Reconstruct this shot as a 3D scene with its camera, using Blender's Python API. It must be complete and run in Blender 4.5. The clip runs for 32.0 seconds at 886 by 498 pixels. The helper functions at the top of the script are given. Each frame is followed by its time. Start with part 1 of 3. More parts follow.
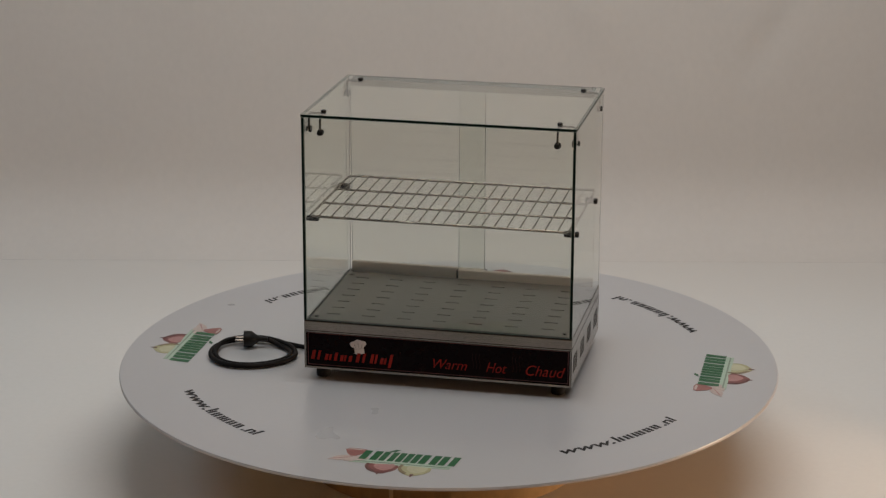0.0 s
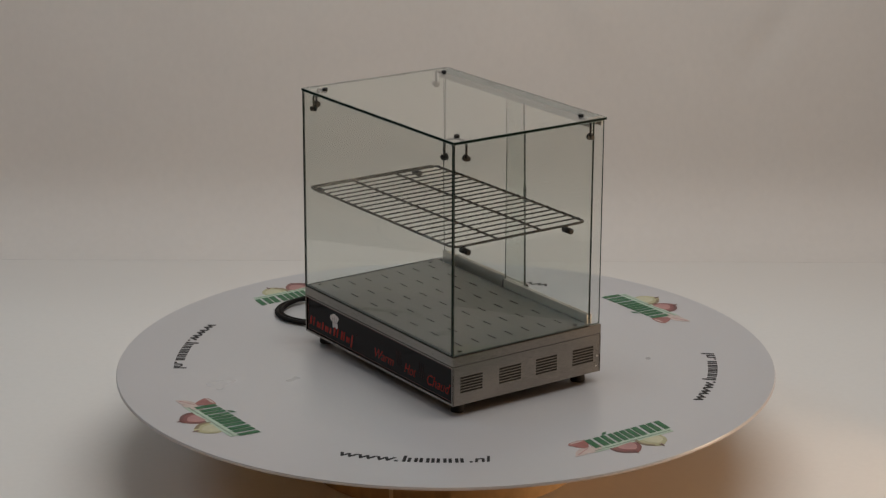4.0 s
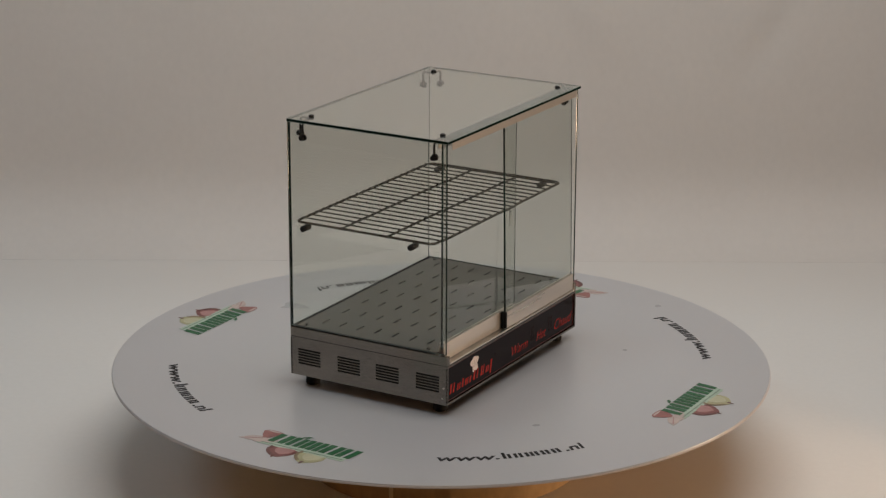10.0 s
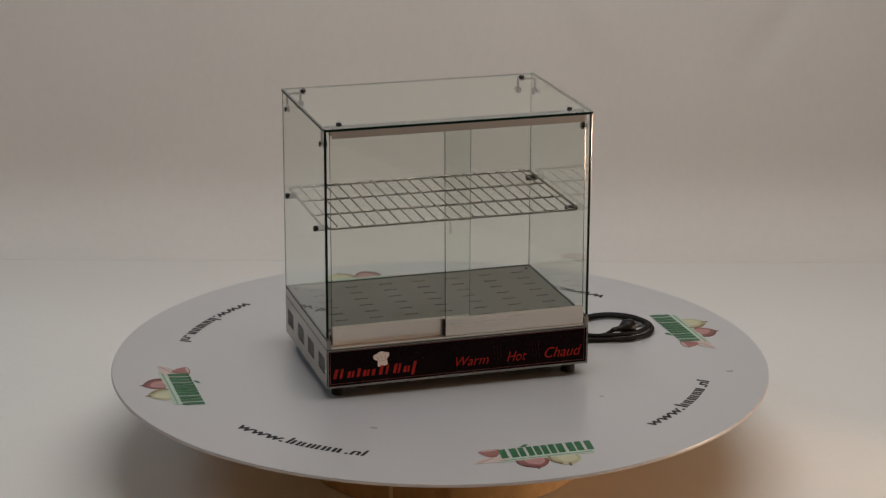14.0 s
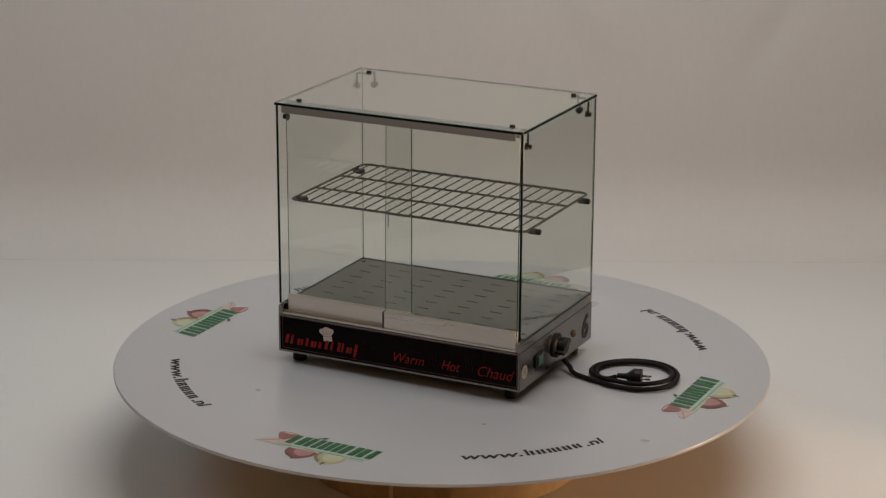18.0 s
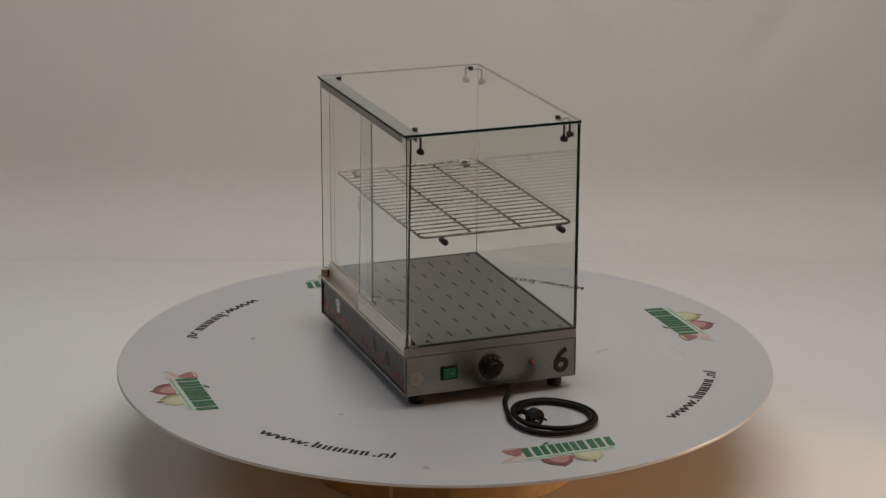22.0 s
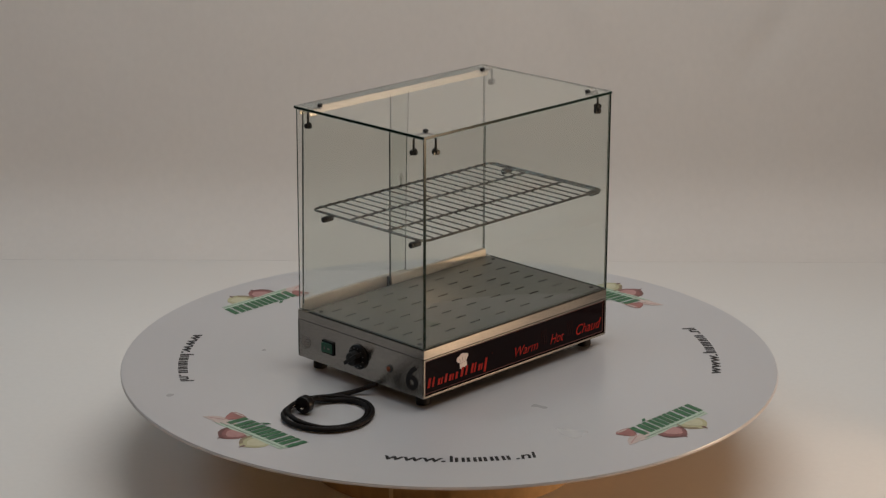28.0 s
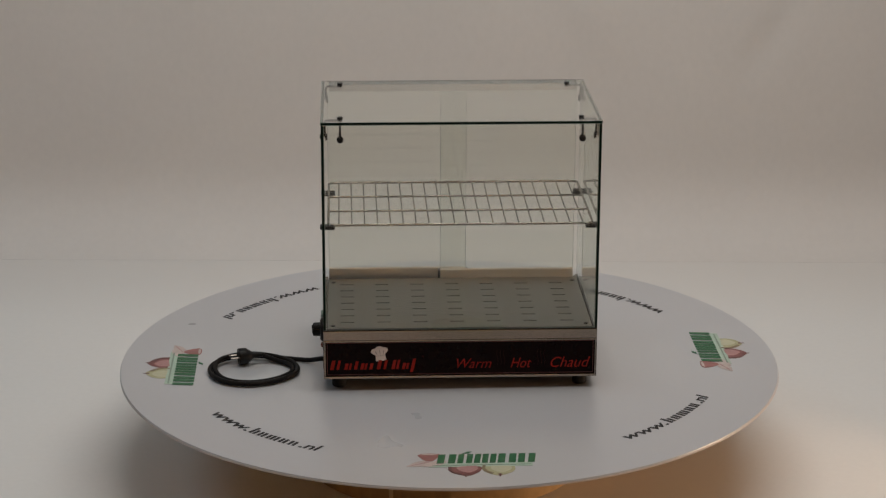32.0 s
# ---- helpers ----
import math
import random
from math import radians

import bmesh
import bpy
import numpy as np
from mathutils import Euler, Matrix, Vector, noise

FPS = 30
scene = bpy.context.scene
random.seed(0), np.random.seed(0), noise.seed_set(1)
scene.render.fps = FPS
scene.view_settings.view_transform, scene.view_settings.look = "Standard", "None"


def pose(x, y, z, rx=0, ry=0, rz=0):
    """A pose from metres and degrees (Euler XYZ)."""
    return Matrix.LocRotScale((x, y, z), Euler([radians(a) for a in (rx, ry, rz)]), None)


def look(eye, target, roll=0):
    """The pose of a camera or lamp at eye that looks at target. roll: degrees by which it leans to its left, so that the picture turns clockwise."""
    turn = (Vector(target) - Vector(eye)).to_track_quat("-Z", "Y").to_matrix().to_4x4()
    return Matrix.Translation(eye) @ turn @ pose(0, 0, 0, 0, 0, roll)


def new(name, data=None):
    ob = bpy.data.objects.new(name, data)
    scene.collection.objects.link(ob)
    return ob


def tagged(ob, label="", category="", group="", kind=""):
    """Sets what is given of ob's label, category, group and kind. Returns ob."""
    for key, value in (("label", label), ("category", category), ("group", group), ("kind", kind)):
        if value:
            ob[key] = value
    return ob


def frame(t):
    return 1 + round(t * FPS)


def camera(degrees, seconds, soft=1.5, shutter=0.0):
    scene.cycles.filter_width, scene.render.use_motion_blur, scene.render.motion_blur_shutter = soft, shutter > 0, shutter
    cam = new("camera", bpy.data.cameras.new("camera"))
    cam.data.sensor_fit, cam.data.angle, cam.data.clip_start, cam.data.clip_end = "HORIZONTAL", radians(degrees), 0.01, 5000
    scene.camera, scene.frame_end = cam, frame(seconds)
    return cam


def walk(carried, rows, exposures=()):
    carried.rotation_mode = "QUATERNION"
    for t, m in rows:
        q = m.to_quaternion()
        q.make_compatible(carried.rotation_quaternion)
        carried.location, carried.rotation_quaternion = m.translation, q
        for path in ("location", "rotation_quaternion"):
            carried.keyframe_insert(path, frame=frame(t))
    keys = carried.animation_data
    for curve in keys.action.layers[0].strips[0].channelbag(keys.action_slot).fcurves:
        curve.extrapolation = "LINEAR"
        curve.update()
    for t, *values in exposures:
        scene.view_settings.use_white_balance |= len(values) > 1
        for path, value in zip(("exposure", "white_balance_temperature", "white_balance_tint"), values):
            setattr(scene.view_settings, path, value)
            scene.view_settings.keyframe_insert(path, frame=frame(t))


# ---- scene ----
# One lens and one standpoint: the camera stands still in front of a turning platform.
cam = camera(22.609, 32.0, soft=1.32)
EYE = Vector((0.0, -3.9862, 1.4415))
AIM = EYE + Vector((-0.001030, 0.955908, -0.293665))
walk(cam, [(0.0, look(EYE, AIM, 0.1991)), (32.0, look(EYE, AIM, 0.1991))])
TURN_START, TURN_RATE = -12.115, -10.7875      # degrees, degrees per second
CAB_X, CAB_Y = 0.0206, -0.0045                 # the cabinet's centre from the axis
DISC_X, DISC_Y, DISC_R = 0.0080, -0.0036, 0.6228
FLOOR_Z = -0.20

# ---- light ----
world = bpy.data.worlds.new("studio_air")
scene.world = world
world.use_nodes = True
world.node_tree.nodes["Background"].inputs["Color"].default_value = (0.75, 0.78, 0.80, 1)
world.node_tree.nodes["Background"].inputs["Strength"].default_value = 0.05
scene.view_settings.exposure = 0.0


def area_lamp(name, eye, target, sx, sy, watts, colour):
    data = bpy.data.lights.new(name, "AREA")
    data.shape, data.size, data.size_y, data.energy, data.color = "RECTANGLE", sx, sy, watts, colour
    ob = new(name, data)
    ob.matrix_world = look(eye, target)
    return ob


area_lamp("ceiling_softbox", (0.46, -0.12, 2.62), (0.40, 0.78, 0.1), 2.6, 1.6, 47.5, (1.0, 0.98, 0.955))
# Unseen warm fill added behind the camera, bounced off the ceiling to lift shadows.
area_lamp("warm_fill", (0.0, -5.4, 1.7), (0.0, -5.3, 2.85), 0.6, 0.6, 70.0, (1.0, 0.60, 0.29))
area_lamp("window_daylight", (-2.75, 0.5, 2.35), (-0.75, 0.35, -0.1), 1.5, 1.1, 13, (0.52, 0.79, 1.0))
bulb = bpy.data.lights.new("warm_lamp", "SPOT")
bulb.energy, bulb.color, bulb.shadow_soft_size = 60.0, (1.0, 0.69, 0.44), 0.024
bulb.spot_size, bulb.spot_blend = radians(56), 0.6
new("warm_lamp", bulb).matrix_world = look((1.97, -0.292, 0.020), (0.0, -0.15, 0.27))


# ---- materials ----
def material(name, base=(0.8, 0.8, 0.8), rough=0.5, metal=0.0, vary=0.08, scale=6.0, fine=90.0, bump=0.0,
             stretch=(1, 1, 1), bump_scale=None, rough_vary=0.0, coat=0.0, spec=0.5, brushed=0.0):
    """A principled surface with two scales of variation in colour, and relief."""
    m = bpy.data.materials.new(name)
    m.use_nodes = True
    nt = m.node_tree
    b = nt.nodes["Principled BSDF"]
    b.inputs["Roughness"].default_value, b.inputs["Metallic"].default_value = rough, metal
    b.inputs["Coat Weight"].default_value, b.inputs["Specular IOR Level"].default_value = coat, spec
    b.inputs["Coat Roughness"].default_value = 0.30
    if brushed:
        tg = nt.nodes.new("ShaderNodeTangent")
        tg.direction_type, tg.axis = "RADIAL", "Z"
        b.inputs["Anisotropic"].default_value, b.inputs["Anisotropic Rotation"].default_value = brushed, 0.25
        nt.links.new(tg.outputs[0], b.inputs["Tangent"])
    co = nt.nodes.new("ShaderNodeTexCoord")
    mp = nt.nodes.new("ShaderNodeMapping")
    mp.inputs["Scale"].default_value = stretch
    nt.links.new(co.outputs["Object"], mp.inputs["Vector"])
    n1, n2 = nt.nodes.new("ShaderNodeTexNoise"), nt.nodes.new("ShaderNodeTexNoise")
    n1.inputs["Scale"].default_value, n2.inputs["Scale"].default_value = scale, fine
    n1.inputs["Detail"].default_value, n2.inputs["Detail"].default_value = 3, 4
    for n in (n1, n2):
        nt.links.new(mp.outputs["Vector"], n.inputs["Vector"])
    mean = nt.nodes.new("ShaderNodeMath")
    mean.operation = "ADD"
    nt.links.new(n1.outputs["Fac"], mean.inputs[0])
    nt.links.new(n2.outputs["Fac"], mean.inputs[1])
    ramp = nt.nodes.new("ShaderNodeMapRange")
    ramp.inputs["From Min"].default_value, ramp.inputs["From Max"].default_value = 0.55, 1.45
    ramp.inputs["To Min"].default_value, ramp.inputs["To Max"].default_value = 1 - vary, 1 + vary
    nt.links.new(mean.outputs[0], ramp.inputs["Value"])
    mix = nt.nodes.new("ShaderNodeVectorMath")
    mix.operation = "SCALE"
    mix.inputs[0].default_value = base
    nt.links.new(ramp.outputs["Result"], mix.inputs["Scale"])
    nt.links.new(mix.outputs[0], b.inputs["Base Color"])
    if rough_vary:
        rr = nt.nodes.new("ShaderNodeMapRange")
        rr.inputs["From Min"].default_value, rr.inputs["From Max"].default_value = 0.3, 0.7
        rr.inputs["To Min"].default_value, rr.inputs["To Max"].default_value = max(0.02, rough - rough_vary), rough + rough_vary
        nt.links.new(n1.outputs["Fac"], rr.inputs["Value"])
        nt.links.new(rr.outputs["Result"], b.inputs["Roughness"])
    if bump:
        bp = nt.nodes.new("ShaderNodeBump")
        bp.inputs["Strength"].default_value, bp.inputs["Distance"].default_value = 1.0, bump
        src = n2
        if bump_scale:
            src = nt.nodes.new("ShaderNodeTexNoise")
            src.inputs["Scale"].default_value, src.inputs["Detail"].default_value = bump_scale, 2
            nt.links.new(mp.outputs["Vector"], src.inputs["Vector"])
        nt.links.new(src.outputs["Fac"], bp.inputs["Height"])
        nt.links.new(bp.outputs["Normal"], b.inputs["Normal"])
    return m


def glass(name, tint, rough=0.0):
    m = bpy.data.materials.new(name)
    m.use_nodes = True
    b = m.node_tree.nodes["Principled BSDF"]
    b.inputs["Base Color"].default_value = (*tint, 1)
    b.inputs["Transmission Weight"].default_value, b.inputs["Roughness"].default_value, b.inputs["IOR"].default_value = 1.0, rough, 1.5
    return m


def tinted_film(name, tint):
    """The float glass's weak green tint, as a mid-sheet film added to cast its shade."""
    m = bpy.data.materials.new(name)
    m.use_nodes = True
    nt = m.node_tree
    nt.nodes.remove(nt.nodes["Principled BSDF"])
    clear = nt.nodes.new("ShaderNodeBsdfTransparent")
    clear.inputs["Color"].default_value = (*tint, 1)
    nt.links.new(clear.outputs[0], nt.nodes["Material Output"].inputs["Surface"])
    return m


M_PAPER = material("seamless_paper", (0.645, 0.604, 0.566), 0.85, vary=0.03, scale=1.3, fine=60, bump=0.010, bump_scale=1.5, stretch=(1.0, 0.8, 0.8))
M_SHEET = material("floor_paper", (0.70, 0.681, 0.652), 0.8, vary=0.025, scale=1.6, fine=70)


def beige_border(m, beige, y0, y1):
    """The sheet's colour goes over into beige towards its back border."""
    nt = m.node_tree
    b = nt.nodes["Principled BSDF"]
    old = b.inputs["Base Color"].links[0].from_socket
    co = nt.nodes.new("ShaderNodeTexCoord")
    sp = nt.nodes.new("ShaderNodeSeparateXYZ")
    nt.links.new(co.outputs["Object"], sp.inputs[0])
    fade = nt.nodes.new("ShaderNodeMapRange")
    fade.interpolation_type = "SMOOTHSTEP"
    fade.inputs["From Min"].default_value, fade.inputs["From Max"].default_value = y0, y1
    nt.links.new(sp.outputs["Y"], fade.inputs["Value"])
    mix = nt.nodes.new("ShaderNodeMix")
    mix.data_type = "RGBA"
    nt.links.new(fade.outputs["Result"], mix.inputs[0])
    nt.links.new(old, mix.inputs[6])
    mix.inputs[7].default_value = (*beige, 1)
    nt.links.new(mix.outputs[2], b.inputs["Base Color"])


beige_border(M_SHEET, (0.66, 0.625, 0.587), 0.70, 1.25)
M_WALL = material("painted_wall", (0.46, 0.42, 0.37), 0.8, vary=0.05, scale=2, fine=80)
M_DISC = material("white_laminate", (0.434, 0.429, 0.441), 0.30, vary=0.02, scale=5, fine=140, rough_vary=0.03, spec=1.0, coat=0.5)
M_RIM = material("edge_band", (0.52, 0.475, 0.46), 0.5, vary=0.05, scale=14, fine=160)
M_RIM_CORE = material("board_core", (0.58, 0.32, 0.11), 0.7, vary=0.12, scale=20, fine=200)
M_WOOD = material("pale_plywood", (0.42, 0.265, 0.115), 0.6, vary=0.22, scale=7, fine=70, stretch=(1, 1, 0.5), bump=0.0006)
M_SEAM = material("pale_batten", (0.66, 0.49, 0.27), 0.55, vary=0.12, scale=9, fine=90, stretch=(1, 1, 0.2))
M_STEEL = material("brushed_steel", (0.290, 0.269, 0.243), 0.23, 1.0, vary=0.28, scale=6, fine=190, stretch=(0.6, 0.6, 3), bump=0.00006, rough_vary=0.03, brushed=0.65)
M_TRAY = material("dull_tray_steel", (0.152, 0.150, 0.139), 0.34, 1.0, vary=0.14, scale=9, fine=240, stretch=(0.7, 1.6, 1), bump=0.00004, rough_vary=0.03)
M_RAIL = material("satin_aluminium", (0.60, 0.575, 0.545), 0.27, 1.0, vary=0.05, scale=8, fine=200, stretch=(0.2, 4, 4), rough_vary=0.05)
M_FOOT = material("pale_anodised_aluminium", (0.78, 0.725, 0.665), 0.30, 1.0, vary=0.05, scale=8, fine=200, stretch=(0.2, 4, 4), rough_vary=0.04)
M_FLOOR = material("studio_floor", (0.17, 0.155, 0.14), 0.6, vary=0.06, scale=3, fine=60)
M_ARRIS = material("ground_glass_arris", (0.13, 0.16, 0.14), 0.14, vary=0.1, scale=20, fine=120)
M_CHANNEL = material("matt_aluminium", (0.33, 0.31, 0.29), 0.46, 0.40, vary=0.05, scale=8, fine=200, stretch=(0.2, 4, 4), rough_vary=0.04)
M_WIRE = material("chromed_wire", (0.26, 0.235, 0.205), 0.06, 1.0, vary=0.12, scale=40, fine=300, bump=0.0006, bump_scale=70)
M_BLACK = material("black_plastic", (0.006, 0.0052, 0.005), 0.42, vary=0.2, scale=30, fine=300, spec=0.22)
M_RUBBER = material("black_rubber", (0.007, 0.006, 0.006), 0.6, vary=0.2, scale=40, fine=300, spec=0.25)
# Near-black colour standing in for the shade inside hollow parts.
M_DARK = material("hollow_shade", (0.004, 0.0036, 0.0036), 0.8, vary=0.1)
M_CORD = material("black_cord", (0.006, 0.0043, 0.004), 0.55, vary=0.2, scale=60, fine=400, spec=0.14)
M_ACRYLIC = material("black_acrylic", (0.0048, 0.0010, 0.0010), 0.10, vary=0.3, scale=12, fine=90, rough_vary=0.03, spec=0.08)
M_RED = material("red_lettering", (0.275, 0.017, 0.012), 0.2, vary=0.3, scale=60, fine=200, spec=0.1)
M_RED_DIM = material("deep_red_border", (0.070, 0.008, 0.006), 0.3, vary=0.2, scale=40, fine=200)
M_STEAM = material("faint_red_print", (0.018, 0.0025, 0.002), 0.3, vary=0.2, scale=40, fine=200, spec=0.06)


def polished(m):
    """A lacquered sheet that shines at a grazing view."""
    nt = m.node_tree
    b = nt.nodes["Principled BSDF"]
    lw, pw = nt.nodes.new("ShaderNodeLayerWeight"), nt.nodes.new("ShaderNodeMath")
    lw.inputs["Blend"].default_value = 0.5
    pw.operation = "POWER"
    pw.inputs[1].default_value = 3.2
    nt.links.new(lw.outputs["Facing"], pw.inputs[0])
    nt.links.new(pw.outputs[0], b.inputs["Coat Weight"])
    b.inputs["Coat Roughness"].default_value = 0.08


for lacquered in (M_ACRYLIC, M_RED, M_RED_DIM, M_STEAM):
    polished(lacquered)
M_HAT = material("white_print", (0.66, 0.60, 0.58), 0.45, vary=0.06, scale=50, fine=200, spec=0.2)
M_HAT_FOLD = material("grey_print", (0.30, 0.27, 0.26), 0.45, vary=0.06, scale=50, fine=200, spec=0.2)
M_INK = material("black_ink", (0.012, 0.011, 0.012), 0.5, vary=0.1, scale=50, fine=200, spec=0.25)
M_GREEN = material("green_ink", (0.014, 0.105, 0.038), 0.42, vary=0.12, scale=40, fine=200)
M_PALE = material("pale_green_ink", (0.36, 0.46, 0.37), 0.42, vary=0.10, scale=30, fine=150)
M_ONION = material("wine_red_ink", (0.185, 0.062, 0.058), 0.42, vary=0.30, scale=28, fine=120)
M_OLIVE = material("olive_ink", (0.36, 0.34, 0.20), 0.42, vary=0.18, scale=28, fine=120)
M_PINK = material("pink_ink", (0.46, 0.37, 0.34), 0.42, vary=0.18, scale=28, fine=120)
M_CORAL = material("coral_ink", (0.27, 0.105, 0.095), 0.42, vary=0.25, scale=28, fine=120)
M_ROSE = material("rose_ink", (0.36, 0.185, 0.175), 0.42, vary=0.2, scale=40, fine=150)
M_CREAM = material("cream_ink", (0.45, 0.43, 0.29), 0.42, vary=0.12, scale=40, fine=150)
M_STEM = material("dark_wine_ink", (0.12, 0.045, 0.042), 0.42, vary=0.25, scale=40, fine=150)
M_LINE = material("grey_green_print", (0.20, 0.26, 0.20), 0.42, vary=0.35, scale=120, fine=400)
M_BROWN = material("brown_ink", (0.20, 0.15, 0.085), 0.42, vary=0.25, scale=40, fine=150)
M_DARK_GREY = material("dark_grey", (0.035, 0.042, 0.040), 0.7, vary=0.1, scale=20, fine=150)
M_SWITCH = material("green_rocker", (0.004, 0.075, 0.042), 0.3, vary=0.1, scale=60, fine=200)
M_LED = material("amber_red_lens", (0.17, 0.052, 0.030), 0.45, vary=0.1, scale=80, fine=300, spec=0.2)
M_LABEL = material("silver_label", (0.20, 0.188, 0.175), 0.5, vary=0.12, scale=80, fine=300)
M_TICK = material("white_tick", (0.15, 0.145, 0.14), 0.5, vary=0.05)
M_GLASS = glass("clear_float_glass", (1.0, 1.0, 1.0))
M_FILM = tinted_film("green_tint_core", (0.942, 0.963, 0.938))
M_EDGE = material("green_glass_edge", (0.005, 0.012, 0.010), 0.22, vary=0.2, scale=20, fine=120, spec=0.03)
M_CLEAR = glass("clear_acrylic", (0.90, 0.90, 0.88), 0.08)


# ---- mesh helpers ----
def part(name, bm, mat, parent, label="", smooth=False, kind=""):
    """Links a bmesh as one mesh object under a thing or a part."""
    me = bpy.data.meshes.new(name)
    bmesh.ops.recalc_face_normals(bm, faces=bm.faces)
    if smooth:
        for f in bm.faces:
            f.smooth = True
    bm.to_mesh(me)
    bm.free()
    for m in (mat if isinstance(mat, (list, tuple)) else [mat]):
        me.materials.append(m)
    if smooth:
        me.set_sharp_from_angle(angle=radians(40))
    ob = new(name, me)
    ob.parent = parent
    return tagged(ob, label, kind=kind)


def thing(name, label, category, group="", kind=""):
    return tagged(new(name), label, category, group, kind)


def add_box(bm, x0, x1, y0, y1, z0, z1, bevel=0.0, m=None):
    made = bmesh.ops.create_cube(bm, size=1)["verts"]
    bmesh.ops.scale(bm, verts=made, vec=(x1 - x0, y1 - y0, z1 - z0))
    bmesh.ops.translate(bm, verts=made, vec=((x0 + x1) / 2, (y0 + y1) / 2, (z0 + z1) / 2))
    if m is not None:
        bmesh.ops.transform(bm, matrix=m, verts=made)
    if bevel:
        edges = list({e for v in made for e in v.link_edges})
        bmesh.ops.bevel(bm, geom=edges, offset=bevel, segments=2, profile=0.5, affect="EDGES")
    return bm


def boxed(x0, x1, y0, y1, z0, z1, bevel=0.0, m=None):
    return add_box(bmesh.new(), x0, x1, y0, y1, z0, z1, bevel, m)


def add_lathe(bm, profile, m=None, steps=32):
    """Turns (radius, height) pairs round the z axis."""
    rings = []
    for r, z in profile:
        if r < 1e-6:
            rings.append([bm.verts.new((0, 0, z))] * steps)
        else:
            rings.append([bm.verts.new((r * math.cos(2 * math.pi * k / steps), r * math.sin(2 * math.pi * k / steps), z)) for k in range(steps)])
    for a, b in zip(rings, rings[1:]):
        for k in range(steps):
            quad = []
            for v in (a[k], a[(k + 1) % steps], b[(k + 1) % steps], b[k]):
                if v not in quad:
                    quad.append(v)
            if len(quad) > 2:
                bm.faces.new(quad)
    if m is not None:
        bmesh.ops.transform(bm, matrix=m, verts=list({v for ring in rings for v in ring}))
    return bm


def lathe(profile, m=None, steps=32):
    return add_lathe(bmesh.new(), profile, m, steps)


def add_tube(bm, pts, radius, sides=8, closed=False):
    """A round bar swept along points."""
    pts = [Vector(p) for p in pts]
    n, rings, ref = len(pts), [], None
    for i, p in enumerate(pts):
        a = pts[i - 1] if (i or closed) else p
        b = pts[(i + 1) % n] if (i < n - 1 or closed) else p
        d = (b - a).normalized()
        if ref is None:
            ref = d.orthogonal()
        ref = (ref - d * ref.dot(d)).normalized()
        side = d.cross(ref)
        rings.append([bm.verts.new(p + radius * (math.cos(2 * math.pi * k / sides) * ref + math.sin(2 * math.pi * k / sides) * side)) for k in range(sides)])
    pairs = list(zip(rings, rings[1:])) + ([(rings[-1], rings[0])] if closed else [])
    for a, b in pairs:
        for k in range(sides):
            bm.faces.new((a[k], a[(k + 1) % sides], b[(k + 1) % sides], b[k]))
    if not closed:
        bm.faces.new(rings[0][::-1])
        bm.faces.new(rings[-1])
    return bm


def tube(pts, radius, sides=8, closed=False):
    return add_tube(bmesh.new(), pts, radius, sides, closed)


def slotted_plate(u0, u1, v0, v1, thick, slots, m):
    """A plate in its own u, v plane with rectangular slots cut right through, put in place by m."""
    us = sorted({u0, u1, *[round(s[0], 5) for s in slots], *[round(s[1], 5) for s in slots]})
    vs = sorted({v0, v1, *[round(s[2], 5) for s in slots], *[round(s[3], 5) for s in slots]})
    bm = bmesh.new()
    grid = [[bm.verts.new((u, v, 0)) for v in vs] for u in us]
    for i in range(len(us) - 1):
        for j in range(len(vs) - 1):
            cu, cv = (us[i] + us[i + 1]) / 2, (vs[j] + vs[j + 1]) / 2
            if not any(s[0] < cu < s[1] and s[2] < cv < s[3] for s in slots):
                bm.faces.new((grid[i][j], grid[i + 1][j], grid[i + 1][j + 1], grid[i][j + 1]))
    bmesh.ops.delete(bm, geom=[v for v in bm.verts if not v.link_faces], context="VERTS")
    made = bmesh.ops.extrude_face_region(bm, geom=bm.faces[:])
    bmesh.ops.translate(bm, verts=[g for g in made["geom"] if isinstance(g, bmesh.types.BMVert)], vec=(0, 0, -thick))
    bmesh.ops.transform(bm, matrix=m, verts=bm.verts)
    return bm


def flat_shape(points, height, m=None):
    """A closed outline as a thin raised print."""
    bm = bmesh.new()
    f = bm.faces.new([bm.verts.new((x, y, 0)) for x, y in points])
    made = bmesh.ops.extrude_face_region(bm, geom=[f])
    bmesh.ops.translate(bm, verts=[g for g in made["geom"] if isinstance(g, bmesh.types.BMVert)], vec=(0, 0, height))
    if m is not None:
        bmesh.ops.transform(bm, matrix=m, verts=bm.verts)
    return bm


def lettering(words, size, width=None, shear=0.0, depth=0.0003, space=1.0, weight=0.0):
    """Words in the built-in font as a bmesh, from x = 0 on the base line, squeezed to a width."""
    cu = bpy.data.curves.new("lettering", "FONT")
    cu.body, cu.size, cu.shear, cu.extrude, cu.space_character, cu.offset = words, size, shear, depth, space, weight
    cu.resolution_u = 4
    ob = bpy.data.objects.new("lettering", cu)
    scene.collection.objects.link(ob)
    me = bpy.data.meshes.new_from_object(ob.evaluated_get(bpy.context.evaluated_depsgraph_get()))
    bm = bmesh.new()
    bm.from_mesh(me)
    bpy.data.objects.remove(ob)
    bpy.data.meshes.remove(me)
    bpy.data.curves.remove(cu)
    x0, x1 = min(v.co.x for v in bm.verts), max(v.co.x for v in bm.verts)
    k = width / (x1 - x0) if width else 1.0
    for v in bm.verts:
        v.co.x = (v.co.x - x0) * k
    return bm


